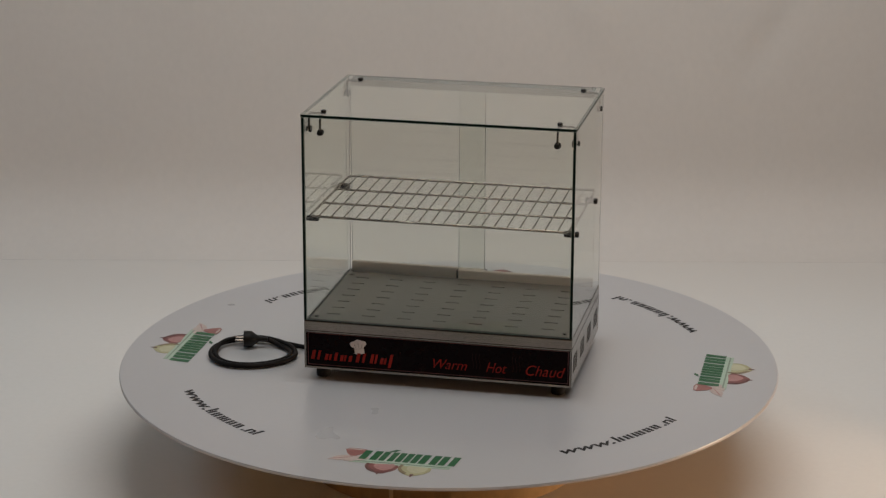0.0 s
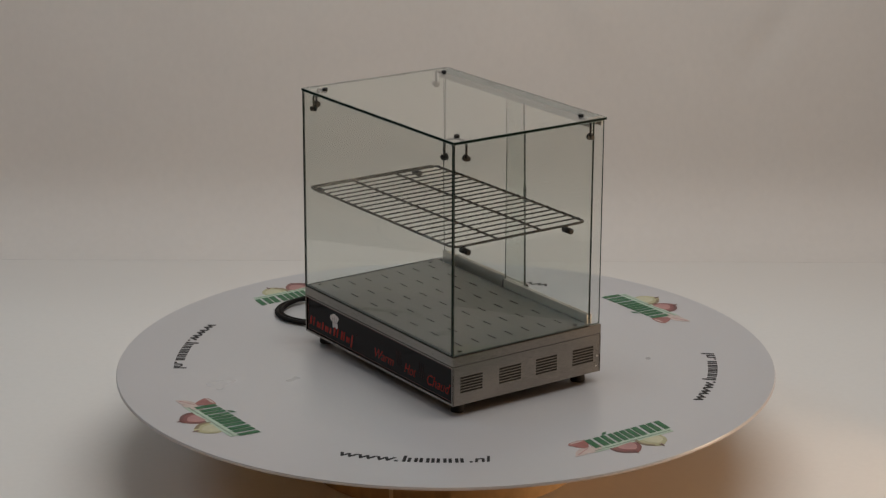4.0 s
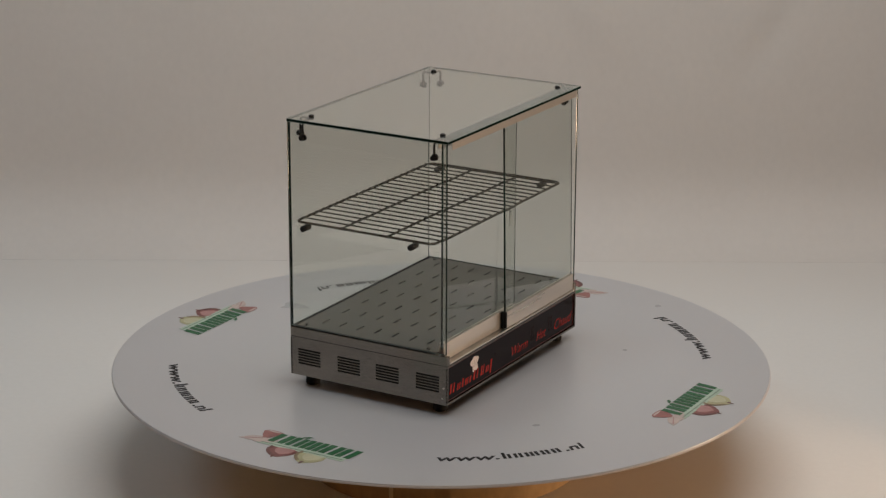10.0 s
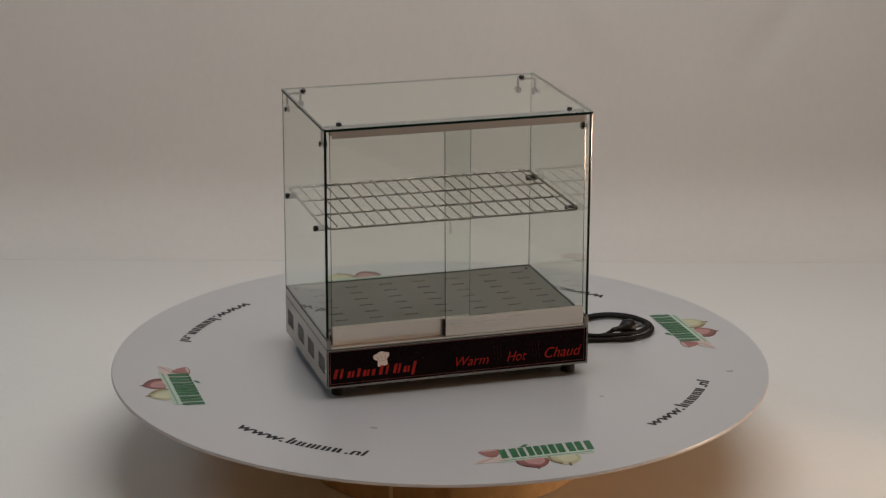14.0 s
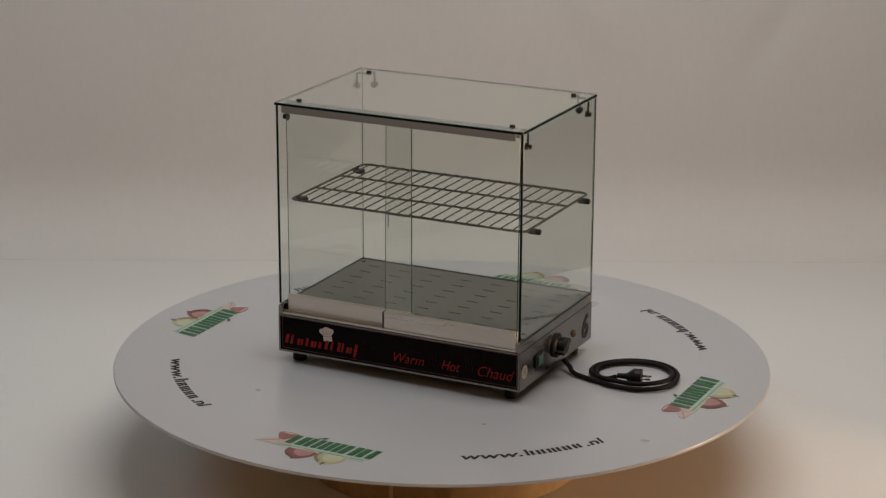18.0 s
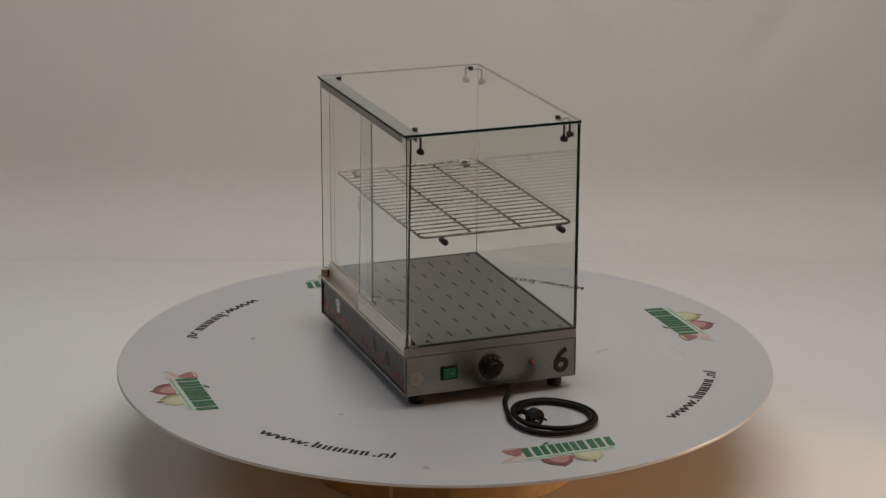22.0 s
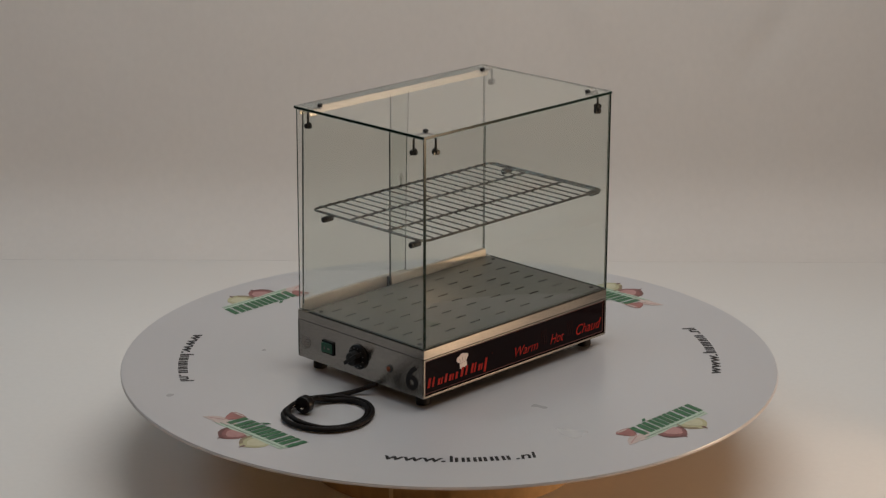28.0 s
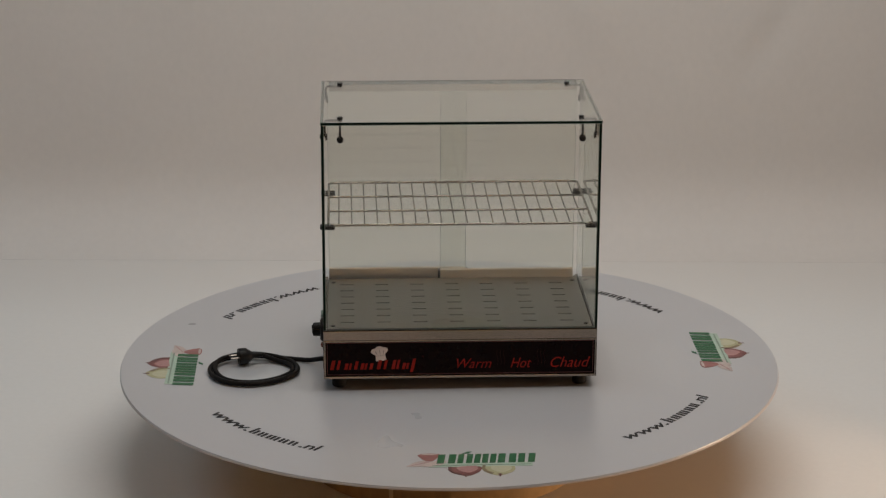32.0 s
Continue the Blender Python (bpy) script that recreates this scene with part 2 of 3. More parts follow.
# ---- the studio: paper sweep, floor, plain closing walls ----
def backdrop():
    """A beige paper wall hung behind, its foot curling on to a paler sheet that covers the floor."""
    foot_y, radius, half = 1.455, 0.20, 1.50
    line = [(foot_y - radius, FLOOR_Z)]
    line += [(foot_y - radius + radius * math.sin(a), FLOOR_Z + radius * (1 - math.cos(a))) for a in [radians(15 * k) for k in range(1, 7)]]
    line += [(foot_y + 0.002 * k, FLOOR_Z + radius + 0.03 * k) for k in range(1, 91)]
    bm = bmesh.new()
    xs = [-half + half * 2 * k / 150 for k in range(151)]
    rows = []
    for y, z in line:
        row = []
        for x in xs:
            up = max(0.0, min(1.0, (z - FLOOR_Z - 0.05) * 1.6))
            dent = 0.010 * noise.noise(Vector((x * 2.1, z * 0.9, 3.1))) + 0.0035 * noise.noise(Vector((x * 5.0 + z * 2, z * 2.2, 1.7)))
            for cx, cz, lean, deep in ((0.81, 0.31, 0.56, -0.008), (0.36, 0.38, -0.45, 0.011), (-0.32, 0.33, 0.12, 0.007), (0.60, 0.16, -0.25, 0.006), (-0.80, 0.18, 0.30, 0.006)):
                across = (x - cx) - lean * (z - cz)
                dent += deep * math.exp(-(across / 0.045) ** 2 - ((z - cz) / 0.10) ** 2)
            row.append(bm.verts.new((x, y - up * dent, z)))
        rows.append(row)
    for a, b in zip(rows, rows[1:]):
        for k in range(len(xs) - 1):
            bm.faces.new((a[k], a[k + 1], b[k + 1], b[k]))
    tagged(part("backdrop", bm, M_PAPER, None, "beige backdrop paper hung flat with a few soft creases", smooth=True, kind="structure"), category="backdrop")
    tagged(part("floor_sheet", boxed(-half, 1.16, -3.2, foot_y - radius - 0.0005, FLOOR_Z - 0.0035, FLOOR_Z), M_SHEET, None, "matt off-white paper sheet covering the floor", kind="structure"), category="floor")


backdrop()
for name, dims in (("floor", (-3.6, 3.6, -6.6, 2.2, FLOOR_Z - 0.08, FLOOR_Z - 0.004)), ("ceiling", (-3.6, 3.6, -6.6, 2.2, 2.85, 2.95)),
                   ("wall_north", (-3.6, 3.6, 2.2, 2.3, FLOOR_Z, 2.85)), ("wall_south", (-3.6, 3.6, -6.7, -6.6, FLOOR_Z, 2.85)),
                   ("wall_west", (-3.7, -3.6, -6.6, 2.2, FLOOR_Z, 2.85)), ("wall_east", (3.6, 3.7, -6.6, 2.2, FLOOR_Z, 2.85))):
    tagged(part(name, boxed(*dims), M_FLOOR if name == "floor" else M_WALL, None, "plain grey painted studio " + name.split("_")[0], kind="structure"), category=name.split("_")[0])


# ---- the turntable ----
def build_turntable():
    base = thing("drum_stand", "low drum of bent brown plywood carrying the turning white platform", "stand")
    base.location = (0.0, 0.0, FLOOR_Z)
    top = -FLOOR_Z - 0.030
    part("drum", lathe([(0, 0.004), (0.267, 0.004), (0.269, 0.001), (0.270, top - 0.012), (0, top - 0.012)], None, 96), M_WOOD, base, smooth=True)
    part("drum_top", lathe([(0, top - 0.0118), (0.275, top - 0.0118), (0.276, top - 0.0108), (0.276, top - 0.001), (0.275, top), (0, top)], None, 96), M_WOOD, base, smooth=True)
    part("seam_strip", boxed(-0.004, 0.004, -0.0025, 0.0, 0.002, top - 0.0125, 0.0008, pose(0, 0, 0, 0, 0, -21) @ pose(0, -0.270, 0)), M_SEAM, base, "pale wooden strip over the seam")
    part("bearing", lathe([(0, top), (0.12, top), (0.12, -FLOOR_Z - 0.008), (0, -FLOOR_Z - 0.008)]), M_BLACK, base, "black round bearing plate")

    table = thing("turntable", "large round white laminated platform with printed emblems round its edge", "turntable")
    at = pose(DISC_X, DISC_Y, 0, 0.15, -0.24, 0)     # it runs a little out of true
    r = DISC_R
    part("platform", lathe([(0, -0.0052), (r - 0.002, -0.0052), (r - 0.002, -0.0026), (r - 0.0006, -0.0022), (r - 0.0016, 0), (0, 0)], at, 192), M_DISC, table, smooth=True)
    part("edge_band", lathe([(r - 0.002, -0.0050), (r, -0.0050), (r, -0.0024), (r - 0.002, -0.0022)], at, 192), M_RIM, table, "pale beige edge band", smooth=True)
    part("underside", lathe([(0, -0.0064), (r - 0.006, -0.0064), (r - 0.006, -0.0054), (0, -0.0054)], at, 96), M_RIM_CORE, table, "brown raw board underside")
    for mid in WEB_MIDS:
        web_address(table, at @ pose(0, 0, 0.0003, 0, 0, mid))
    for turn in LOGO_TURNS:
        emblem(table, at @ pose(0, 0, 0.0003, 0, 0, turn))
    return table


WEB_MIDS = (-40.8, 44.2, 135.0, -133.6)
LOGO_TURNS = (0.0, 90.0, 180.0, 270.0)


def web_address(table, m):
    """Printed writing bent round the platform: three w's and a dot, five bars for the name, then the ending."""
    bm = bmesh.new()
    x = 0.0

    def take(src, dx):
        bmesh.ops.translate(src, verts=src.verts, vec=(dx, 0, 0))
        me = bpy.data.meshes.new("print")
        src.to_mesh(me)
        src.free()
        bm.from_mesh(me)
        bpy.data.meshes.remove(me)

    take(lettering("www.", 0.034, 0.094, 0.15, 0.0002, weight=0.0006), 0.0)
    x = 0.100
    for bars, highs in ((2, (0.026, 0.018)), (2, (0.018, 0.018)), (3, (0.018, 0.018, 0.018)), (2, (0.018, 0.018)), (2, (0.018, 0.018))):
        for high in highs:
            add_box(bm, x, x + 0.0050, 0, high, -0.0002, 0.0002)
            x += 0.0078
        x += 0.0022
    take(lettering(".nl", 0.034, 0.034, 0.15, 0.0002, weight=0.0006), x + 0.003)
    bmesh.ops.subdivide_edges(bm, edges=[e for e in bm.edges if e.calc_length() > 0.012], cuts=1)
    length, radius = max(v.co.x for v in bm.verts), 0.515
    stretch = 0.268 / length
    for v in bm.verts:
        a = (v.co.x - length / 2) * stretch / radius
        rr = radius - v.co.y
        v.co = m @ Vector((rr * math.cos(a), rr * math.sin(a), v.co.z))
    part("web_address_print", bm, M_INK, table, "black printed web address")


def half_onion(w, h):
    """An onion cut flat along the top, its lower side drawn out to a root."""
    low = [(w / 2 * math.cos(a), -h * math.sin(a) ** 0.8 * (1 + 0.14 * math.sin(a) ** 12)) for a in [math.pi * k / 18 for k in range(19)]]
    return [(w * 0.46, 0.004)] + low[1:-1] + [(-w * 0.46, 0.004)]


def bulb_outline(w, h, tip, n=28):
    """An onion's outline: round, drawn out to a tip."""
    pts = []
    for k in range(n):
        a = 2 * math.pi * k / n
        x, y = math.cos(a), math.sin(a)
        reach = 1 + tip * max(0.0, -y) ** 14
        pts.append((w / 2 * x * (1 - 0.25 * max(0.0, -y) ** 3), h / 2 * y * reach))
    return pts


def emblem(table, m):
    """A printed emblem: a green block word on a pale strip, with vegetables round it."""
    # s runs along the reading direction, r outward from the axis
    def place(s, r, turn=0.0, z=0.0):
        return m @ pose(r, s, z, 0, 0, 90 + turn)
    strip = part("emblem_strip", flat_shape([(-0.080, -0.0075), (0.094, -0.0075), (0.096, 0.0075), (-0.078, 0.0075)], 0.0003, place(0.021, 0.5255)), M_PALE, table, "pale green printed strip")
    part("strip_line", flat_shape([(-0.074, -0.0016), (0.092, -0.0016), (0.092, 0.0016), (-0.074, 0.0016)], 0.0002, place(0.021, 0.5262, 0, 0.0003)), M_LINE, strip, "fine grey-green line of print")
    s = -0.0460
    for wide, bars in ((0.0345, 2), (0.0285, 2), (0.040, 3), (0.034, 2), (0.0325, 2)):
        g, h, k = 0.0033, 0.039, 0.005
        half = (wide - g) * (0.40 if bars == 2 else 0.28)
        for n in range(bars):
            u = n * (wide - g - half) / (bars - 1)
            part("letter_block", flat_shape([(u, 0), (u + half, 0), (u + half + k, h), (u + k, h)], 0.0003, place(s, 0.5180, 0, 0.0003)), M_GREEN, strip, "bold green printed block")
        s += wide
    part("accent_mark", flat_shape([(0, 0), (0.011, 0.001), (0.018, 0.009), (0.010, 0.009)], 0.0003, place(-0.001, 0.4765, 0, 0.0003)), M_GREEN, strip, "small green printed dash")
    # two onions below the strip: skin, flesh, a dark rim and a root tip
    for sc, turn, skin, flesh, rim, name in ((0.000, 6, M_ONION, M_ROSE, M_STEM, "wine-red"), (0.058, -4, M_OLIVE, M_CREAM, M_BROWN, "pale olive")):
        onion = half_onion(0.058, 0.034)
        part("printed_onion", flat_shape(onion, 0.0003, place(sc, 0.5335, turn, -0.0001)), skin, strip, name + " printed onion")
        part("printed_flesh", flat_shape([(0.0045 + x * 0.62, y * 0.66 - 0.001) for x, y in onion], 0.0003, place(sc, 0.5335, turn, 0.0001)), flesh, strip, "paler printed highlight")
        part("printed_skin", flat_shape([(x, y) for x, y in onion if x < -0.006] + [(x * 0.80, y * 0.80) for x, y in reversed(onion) if x < -0.006], 0.0003, place(sc, 0.5335, turn, 0.0002)), rim, strip, "dark printed onion skin")
        part("printed_stem", flat_shape([(-0.0035, 0.004), (-0.0008, -0.008), (0.0008, -0.008), (0.0035, 0.004)], 0.0003, place(sc, 0.5690, turn, 0.0002)), M_STEM, strip, "dark brown printed root tip")
    # vegetables at the word's head: a coral wedge with a pale cut, and two slender cloves
    part("printed_pepper", flat_shape([(-0.019, 0.012), (-0.012, 0.018), (0.004, 0.019), (0.019, 0.016), (0.020, 0.010), (0.013, -0.004), (0.006, -0.015), (-0.004, -0.016), (-0.012, -0.005)], 0.0003, place(-0.058, 0.492, 0, 0.0001)), M_CORAL, strip, "coral-red printed vegetable")
    part("printed_cut", flat_shape([(-0.015, 0.0125), (-0.008, 0.0165), (0.006, 0.0165), (0.016, 0.0135), (0.004, 0.0115)], 0.0003, place(-0.058, 0.492, 0, 0.00035)), M_PINK, strip, "pale printed cut face")
    part("printed_leaf", flat_shape(bulb_outline(0.021, 0.044, 0.25), 0.0003, place(-0.072, 0.517, -66, 0.0)), M_PINK, strip, "pale pink printed clove")
    part("printed_leaf", flat_shape(bulb_outline(0.019, 0.040, 0.25), 0.0003, place(-0.047, 0.518, -60, 0.0001)), M_PINK, strip, "pale pink printed clove")
    part("printed_vein", flat_shape([(-0.0012, -0.018), (0.0012, -0.018), (0.0008, 0.016), (-0.0008, 0.016)], 0.0002, place(-0.072, 0.517, -66, 0.0003)), M_ROSE, strip, "rose printed vein")


# ---- the heated display cabinet ----
HW, HD = 0.250, 0.1662                 # half width, half depth
Z_UNDER, Z_SEAM, Z_PLATE, Z_TOP = 0.0225, 0.0965, 0.1140, 0.5050
GLASS = 0.005


def pane(name, dims, parent, label, thin, arris=0.0005, lean=0.0):
    """A sheet of float glass: clear faces, dark green ground edges."""
    bm = boxed(*dims, arris)
    for v in bm.verts:
        v.co.y -= lean * (v.co.z - dims[4])
    bm.normal_update()
    for f in bm.faces:
        f.material_index = 0 if abs(f.normal[thin]) > 0.99 else 1 if max(abs(c) for c in f.normal) > 0.99 else 2
    ob = part(name, bm, (M_GLASS, M_EDGE, M_ARRIS), parent, label)
    ob.visible_shadow = False
    lo, hi, mid = dims[0::2], dims[1::2], (dims[2 * thin] + dims[2 * thin + 1]) / 2
    u, v = [a for a in range(3) if a != thin]
    corners = []
    for cu, cv in ((lo[u] + 0.001, lo[v] + 0.001), (hi[u] - 0.001, lo[v] + 0.001), (hi[u] - 0.001, hi[v] - 0.001), (lo[u] + 0.001, hi[v] - 0.001)):
        p = [0.0, 0.0, 0.0]
        p[thin], p[u], p[v] = mid, cu, cv
        p[1] -= lean * (p[2] - dims[4])
        corners.append(p)
    # Added film dims light passing the pane, whose own shadow is off.
    core = bmesh.new()
    core.faces.new([core.verts.new(p) for p in corners])
    part("tint_shade_film", core, M_FILM, ob, "film added for the glass's faint green tint and shade")
    return ob


def bolt_head(r=0.0058, h=0.004):
    return [(0, 0), (r, 0), (r, h * 0.6), (r * 0.75, h), (0, h)]


def build_cabinet():
    cab = thing("heated_display_cabinet", "stainless steel warming cabinet with glass case and dark lettered panels", "display cabinet")
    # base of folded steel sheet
    # Solid block; the shade behind the louvres is put into its colour.
    body = part("base_body", boxed(-HW + 0.0015, HW - 0.0015, -HD + 0.004, HD - 0.004, Z_UNDER, Z_SEAM - 0.001, 0.001), M_DARK, cab, "near-black block painted as the shaded inside of the base")
    for y0, y1 in ((-HD, -HD + 0.0035), (HD - 0.0035, HD)):
        name = "front_frame" if y0 < 0 else "rear_frame"
        bm = boxed(-HW, HW, y0, y1, Z_UNDER, Z_UNDER + 0.0042, 0.0006)
        add_box(bm, -HW, HW, y0, y1, Z_SEAM - 0.0035, Z_SEAM - 0.0008, 0.0006)
        add_box(bm, -HW, -HW + 0.0034, y0, y1, Z_UNDER + 0.0042, Z_SEAM - 0.0035, 0.0)
        add_box(bm, HW - 0.0034, HW, y0, y1, Z_UNDER + 0.0042, Z_SEAM - 0.0035, 0.0)
        part(name, bm, M_STEEL, cab, "narrow brushed steel frame")
    for sign, name in ((-1, "front_panel"), (1, "rear_panel")):
        y = sign * (HD - 0.0028)
        panel = part(name, boxed(-HW + 0.0036, HW - 0.0036, min(y, y - sign * 0.003), max(y, y - sign * 0.003), Z_UNDER + 0.0044, Z_SEAM - 0.0037), M_ACRYLIC, cab, "glossy black acrylic panel with red lettering")
        panel_print(panel, pose(0, sign * (HD - 0.0026), 0, 90, 0, 0 if sign < 0 else 180))
    # side plates
    vents = []
    for c in (-0.1254, -0.0404, 0.0413, 0.1251):
        for k in range(6):
            z = 0.0748 - 0.0053 * k
            vents.append((c - 0.0240, c + 0.0240, z - 0.0036, z))
    part("vented_side", slotted_plate(-HD, HD, Z_UNDER, Z_SEAM - 0.0008, 0.0015, vents, pose(HW, 0, 0) @ Matrix(((0, 0, 1, 0), (1, 0, 0, 0), (0, 1, 0, 0), (0, 0, 0, 1)))), M_STEEL, cab, "brushed steel side with four louvre grilles")
    side = part("control_side", boxed(-HW, -HW + 0.0015, -HD, HD, Z_UNDER, Z_SEAM - 0.0008, 0.0004), M_STEEL, cab, "brushed steel side with the controls")
    for y, z in ((0.158, 0.054), (0.156, 0.035)):
        part("screw", lathe(bolt_head(0.0018, 0.0008), pose(HW, y, z, 0, 90, 0), 12), M_RAIL, cab)
    controls(side)
    # top plate and its perforated tray
    bm = boxed(-HW, HW, -HD, -HD + 0.010, Z_SEAM, Z_PLATE, 0.0009)
    add_box(bm, -HW + 0.008, HW - 0.008, HD - 0.0255, HD, Z_SEAM, Z_SEAM + 0.0016)
    add_box(bm, -HW, -HW + 0.008, -HD + 0.010, HD, Z_SEAM, Z_PLATE, 0.0009)
    add_box(bm, HW - 0.008, HW, -HD + 0.010, HD, Z_SEAM, Z_PLATE, 0.0009)
    part("top_plate", bm, M_STEEL, cab)
    slots = []
    for i in range(7):
        for j in range(7):
            x, y = -0.2060 + 0.0673 * i, -0.1205 + 0.0373 * j
            slots.append((x - 0.0125, x + 0.0125, y - 0.0019, y + 0.0019))
    tray = part("tray", slotted_plate(-HW + 0.0083, HW - 0.0083, -HD + 0.0103, HD - 0.0255, 0.0024, slots, pose(0, 0, Z_PLATE + 0.0026)), M_TRAY, cab, "dull steel tray with rows of slots")
    # Block whose near-black colour paints the shade seen through the tray slots.
    part("tray_shade", boxed(-HW + 0.009, HW - 0.009, -HD + 0.011, HD - 0.026, Z_SEAM, Z_PLATE - 0.006), M_DARK, cab, "near-black block painted as the shade under the tray")
    for x in (-0.232, 0.232):
        for y in (-0.1405, 0.1180):
            part("tray_screw", lathe(bolt_head(0.0040, 0.0018), pose(x, y, Z_PLATE + 0.0026), 16), M_BLACK, tray, "black screw")
    # feet
    for x in (-0.222, 0.222):
        for y in (-0.136, 0.136):
            part("foot", lathe([(0, 0), (0.0125, 0), (0.0135, 0.003), (0.0125, Z_UNDER), (0, Z_UNDER)], pose(x, y, 0), 24), M_RUBBER, cab, "black rubber foot", smooth=True)
    # glass case
    e = GLASS
    pane("front_glass", (-HW + e, HW - e, -HD, -HD + e, Z_PLATE + 0.0024, Z_TOP - e - 0.0004), cab, "clear front glass with dark green edges", 1)
    pane("side_glass", (-HW, -HW + e, -HD, HD - 0.004, Z_PLATE + 0.0024, Z_TOP - e - 0.0004), cab, "clear side glass with dark green edges", 0)
    pane("side_glass", (HW - e, HW, -HD, HD - 0.004, Z_PLATE + 0.0024, Z_TOP - e - 0.0004), cab, "clear side glass with dark green edges", 0)
    pane("top_glass", (-HW - 0.001, HW + 0.001, -HD - 0.001, HD + 0.001, Z_TOP - e, Z_TOP), cab, "clear top glass with dark green edges", 2)
    # Added black strips draw the dark line that the glass's lower edge reflects.
    zs = Z_PLATE + 0.0005
    part("glass_foot_line", boxed(-HW + e, HW - e, -HD + 0.0002, -HD + e + 0.001, zs, zs + 0.0018), M_BLACK, cab, "thin black strip painting the dark reflection at the glass foot")
    for sx in (-1, 1):
        part("glass_foot_line", boxed(min(sx * (HW - 0.0002), sx * (HW - e - 0.001)), max(sx * (HW - 0.0002), sx * (HW - e - 0.001)), -HD + 0.0002, HD - 0.030, zs, zs + 0.0018), M_BLACK, cab, "thin black strip painting the dark reflection at the glass foot")
    brackets(cab)
    rails_and_doors(cab)
    shelf_pegs(cab)
    cord(cab)
    return cab


def panel_print(panel, m):
    """Red writing, emblem and border of a lettered panel, in its x, z plane; z grows upward."""
    m = m @ Matrix.Diagonal((1, 1, 0.25, 1))          # a thin film of ink
    x0, x1, z0, z1 = -HW + 0.006, HW - 0.006, Z_UNDER + 0.0066, Z_SEAM - 0.005
    bm = bmesh.new()
    for d in ((x0, x1, z0, z0 + 0.0012), (x0, x1, z1 - 0.0012, z1), (x0, x0 + 0.0012, z0 + 0.0012, z1 - 0.0012), (x1 - 0.0012, x1, z0 + 0.0012, z1 - 0.0012)):
        add_box(bm, d[0], d[1], d[2], d[3], 0, 0.0003)
    bmesh.ops.transform(bm, matrix=m, verts=bm.verts)
    part("border", bm, M_RED_DIM, panel, "dark red border line")
    # brand word as slanting bars, thick and thin
    x, k = -0.2385, 0.22
    for wide, low, high, strokes in ((0.0260, 0.0, 0.0180, 2), (0.0175, 0, 0.0120, 2), (0.0115, 0, 0.0160, 1), (0.0165, 0, 0.0120, 2), (0.0135, 0, 0.0120, 1), (0.0270, 0, 0.0180, 2),
                                     (0.0190, 0, 0.0180, 2), (0.0165, 0, 0.0120, 2), (0.0145, -0.006, 0.0200, 1)):
        for n in range(strokes):
            w = (0.0056 if n == 0 else 0.0040) * (1.15 if wide > 0.02 else 1.0)
            u = x + n * wide * 0.45
            bm = flat_shape([(u + k * low, 0.0395 + low), (u + w + k * low, 0.0395 + low), (u + w + k * high, 0.0395 + high), (u + k * high, 0.0395 + high)], 0.0004, m)
            part("letter_block", bm, M_RED, panel, "slanting red printed bar")
        x += wide
    part("trade_mark", lathe([(0, 0), (0.0022, 0), (0.0022, 0.0003), (0, 0.0003)], m @ pose(-0.0690, 0.0640, 0), 12), M_STEAM, panel, "tiny dark red round mark")
    # the cook's hat, leaning
    hat = [(-0.0095, 0.000), (-0.0030, -0.0012), (0.0040, -0.0012), (0.0095, 0.000), (0.0090, 0.0110), (0.0120, 0.0135), (0.0150, 0.0170), (0.0150, 0.0205), (0.0120, 0.0235),
           (0.0075, 0.0240), (0.0050, 0.0262), (0.0000, 0.0275), (-0.0050, 0.0262), (-0.0075, 0.0240), (-0.0120, 0.0240), (-0.0155, 0.0210), (-0.0155, 0.0170), (-0.0125, 0.0135), (-0.0085, 0.0115)]
    on = m @ pose(-0.1450, 0.0570, 0, 0, 0, 9)
    part("hat_print", flat_shape(hat, 0.0003, on), M_HAT, panel, "white printed cook's hat")
    bm = bmesh.new()
    for u, v, lean, long in ((-0.0055, 0.0115, 0.30, 0.0075), (0.0, 0.0120, 0.0, 0.0085), (0.0055, 0.0115, -0.30, 0.0075)):
        add_box(bm, -0.0005, 0.0005, 0, long, 0.0003, 0.0005, 0, on @ pose(u, v, 0, 0, 0, math.degrees(lean)))
    add_box(bm, -0.0085, 0.0085, 0.0088, 0.0096, 0.0003, 0.0005, 0, on)
    part("hat_fold", bm, M_HAT_FOLD, panel, "grey printed fold lines")
    for word, xa, width, size in (("Warm", -0.0060, 0.0630, 0.027), ("Hot", 0.0925, 0.0380, 0.028), ("Chaud", 0.1660, 0.0725, 0.029)):
        bm = lettering(word, size, width, 0.35, 0.0003, weight=-0.0002)
        bmesh.ops.translate(bm, verts=bm.verts, vec=(xa, 0.0400, 0.0003))
        bmesh.ops.transform(bm, matrix=m, verts=bm.verts)
        part("lettering", bm, M_RED, panel, "red italic word " + word)
    for xc in (0.074, 0.148):
        bm = bmesh.new()
        for k in (-1, 0, 1):
            pts = [(xc + 0.0062 * k + 0.0013 * math.sin(i * 0.9), 0.045 + 0.0042 * i, 0.0003) for i in range(8)]
            add_tube(bm, pts, 0.0006, 5)
        bmesh.ops.transform(bm, matrix=m, verts=bm.verts)
        part("steam_lines", bm, M_STEAM, panel, "three faint dark red wavy lines")


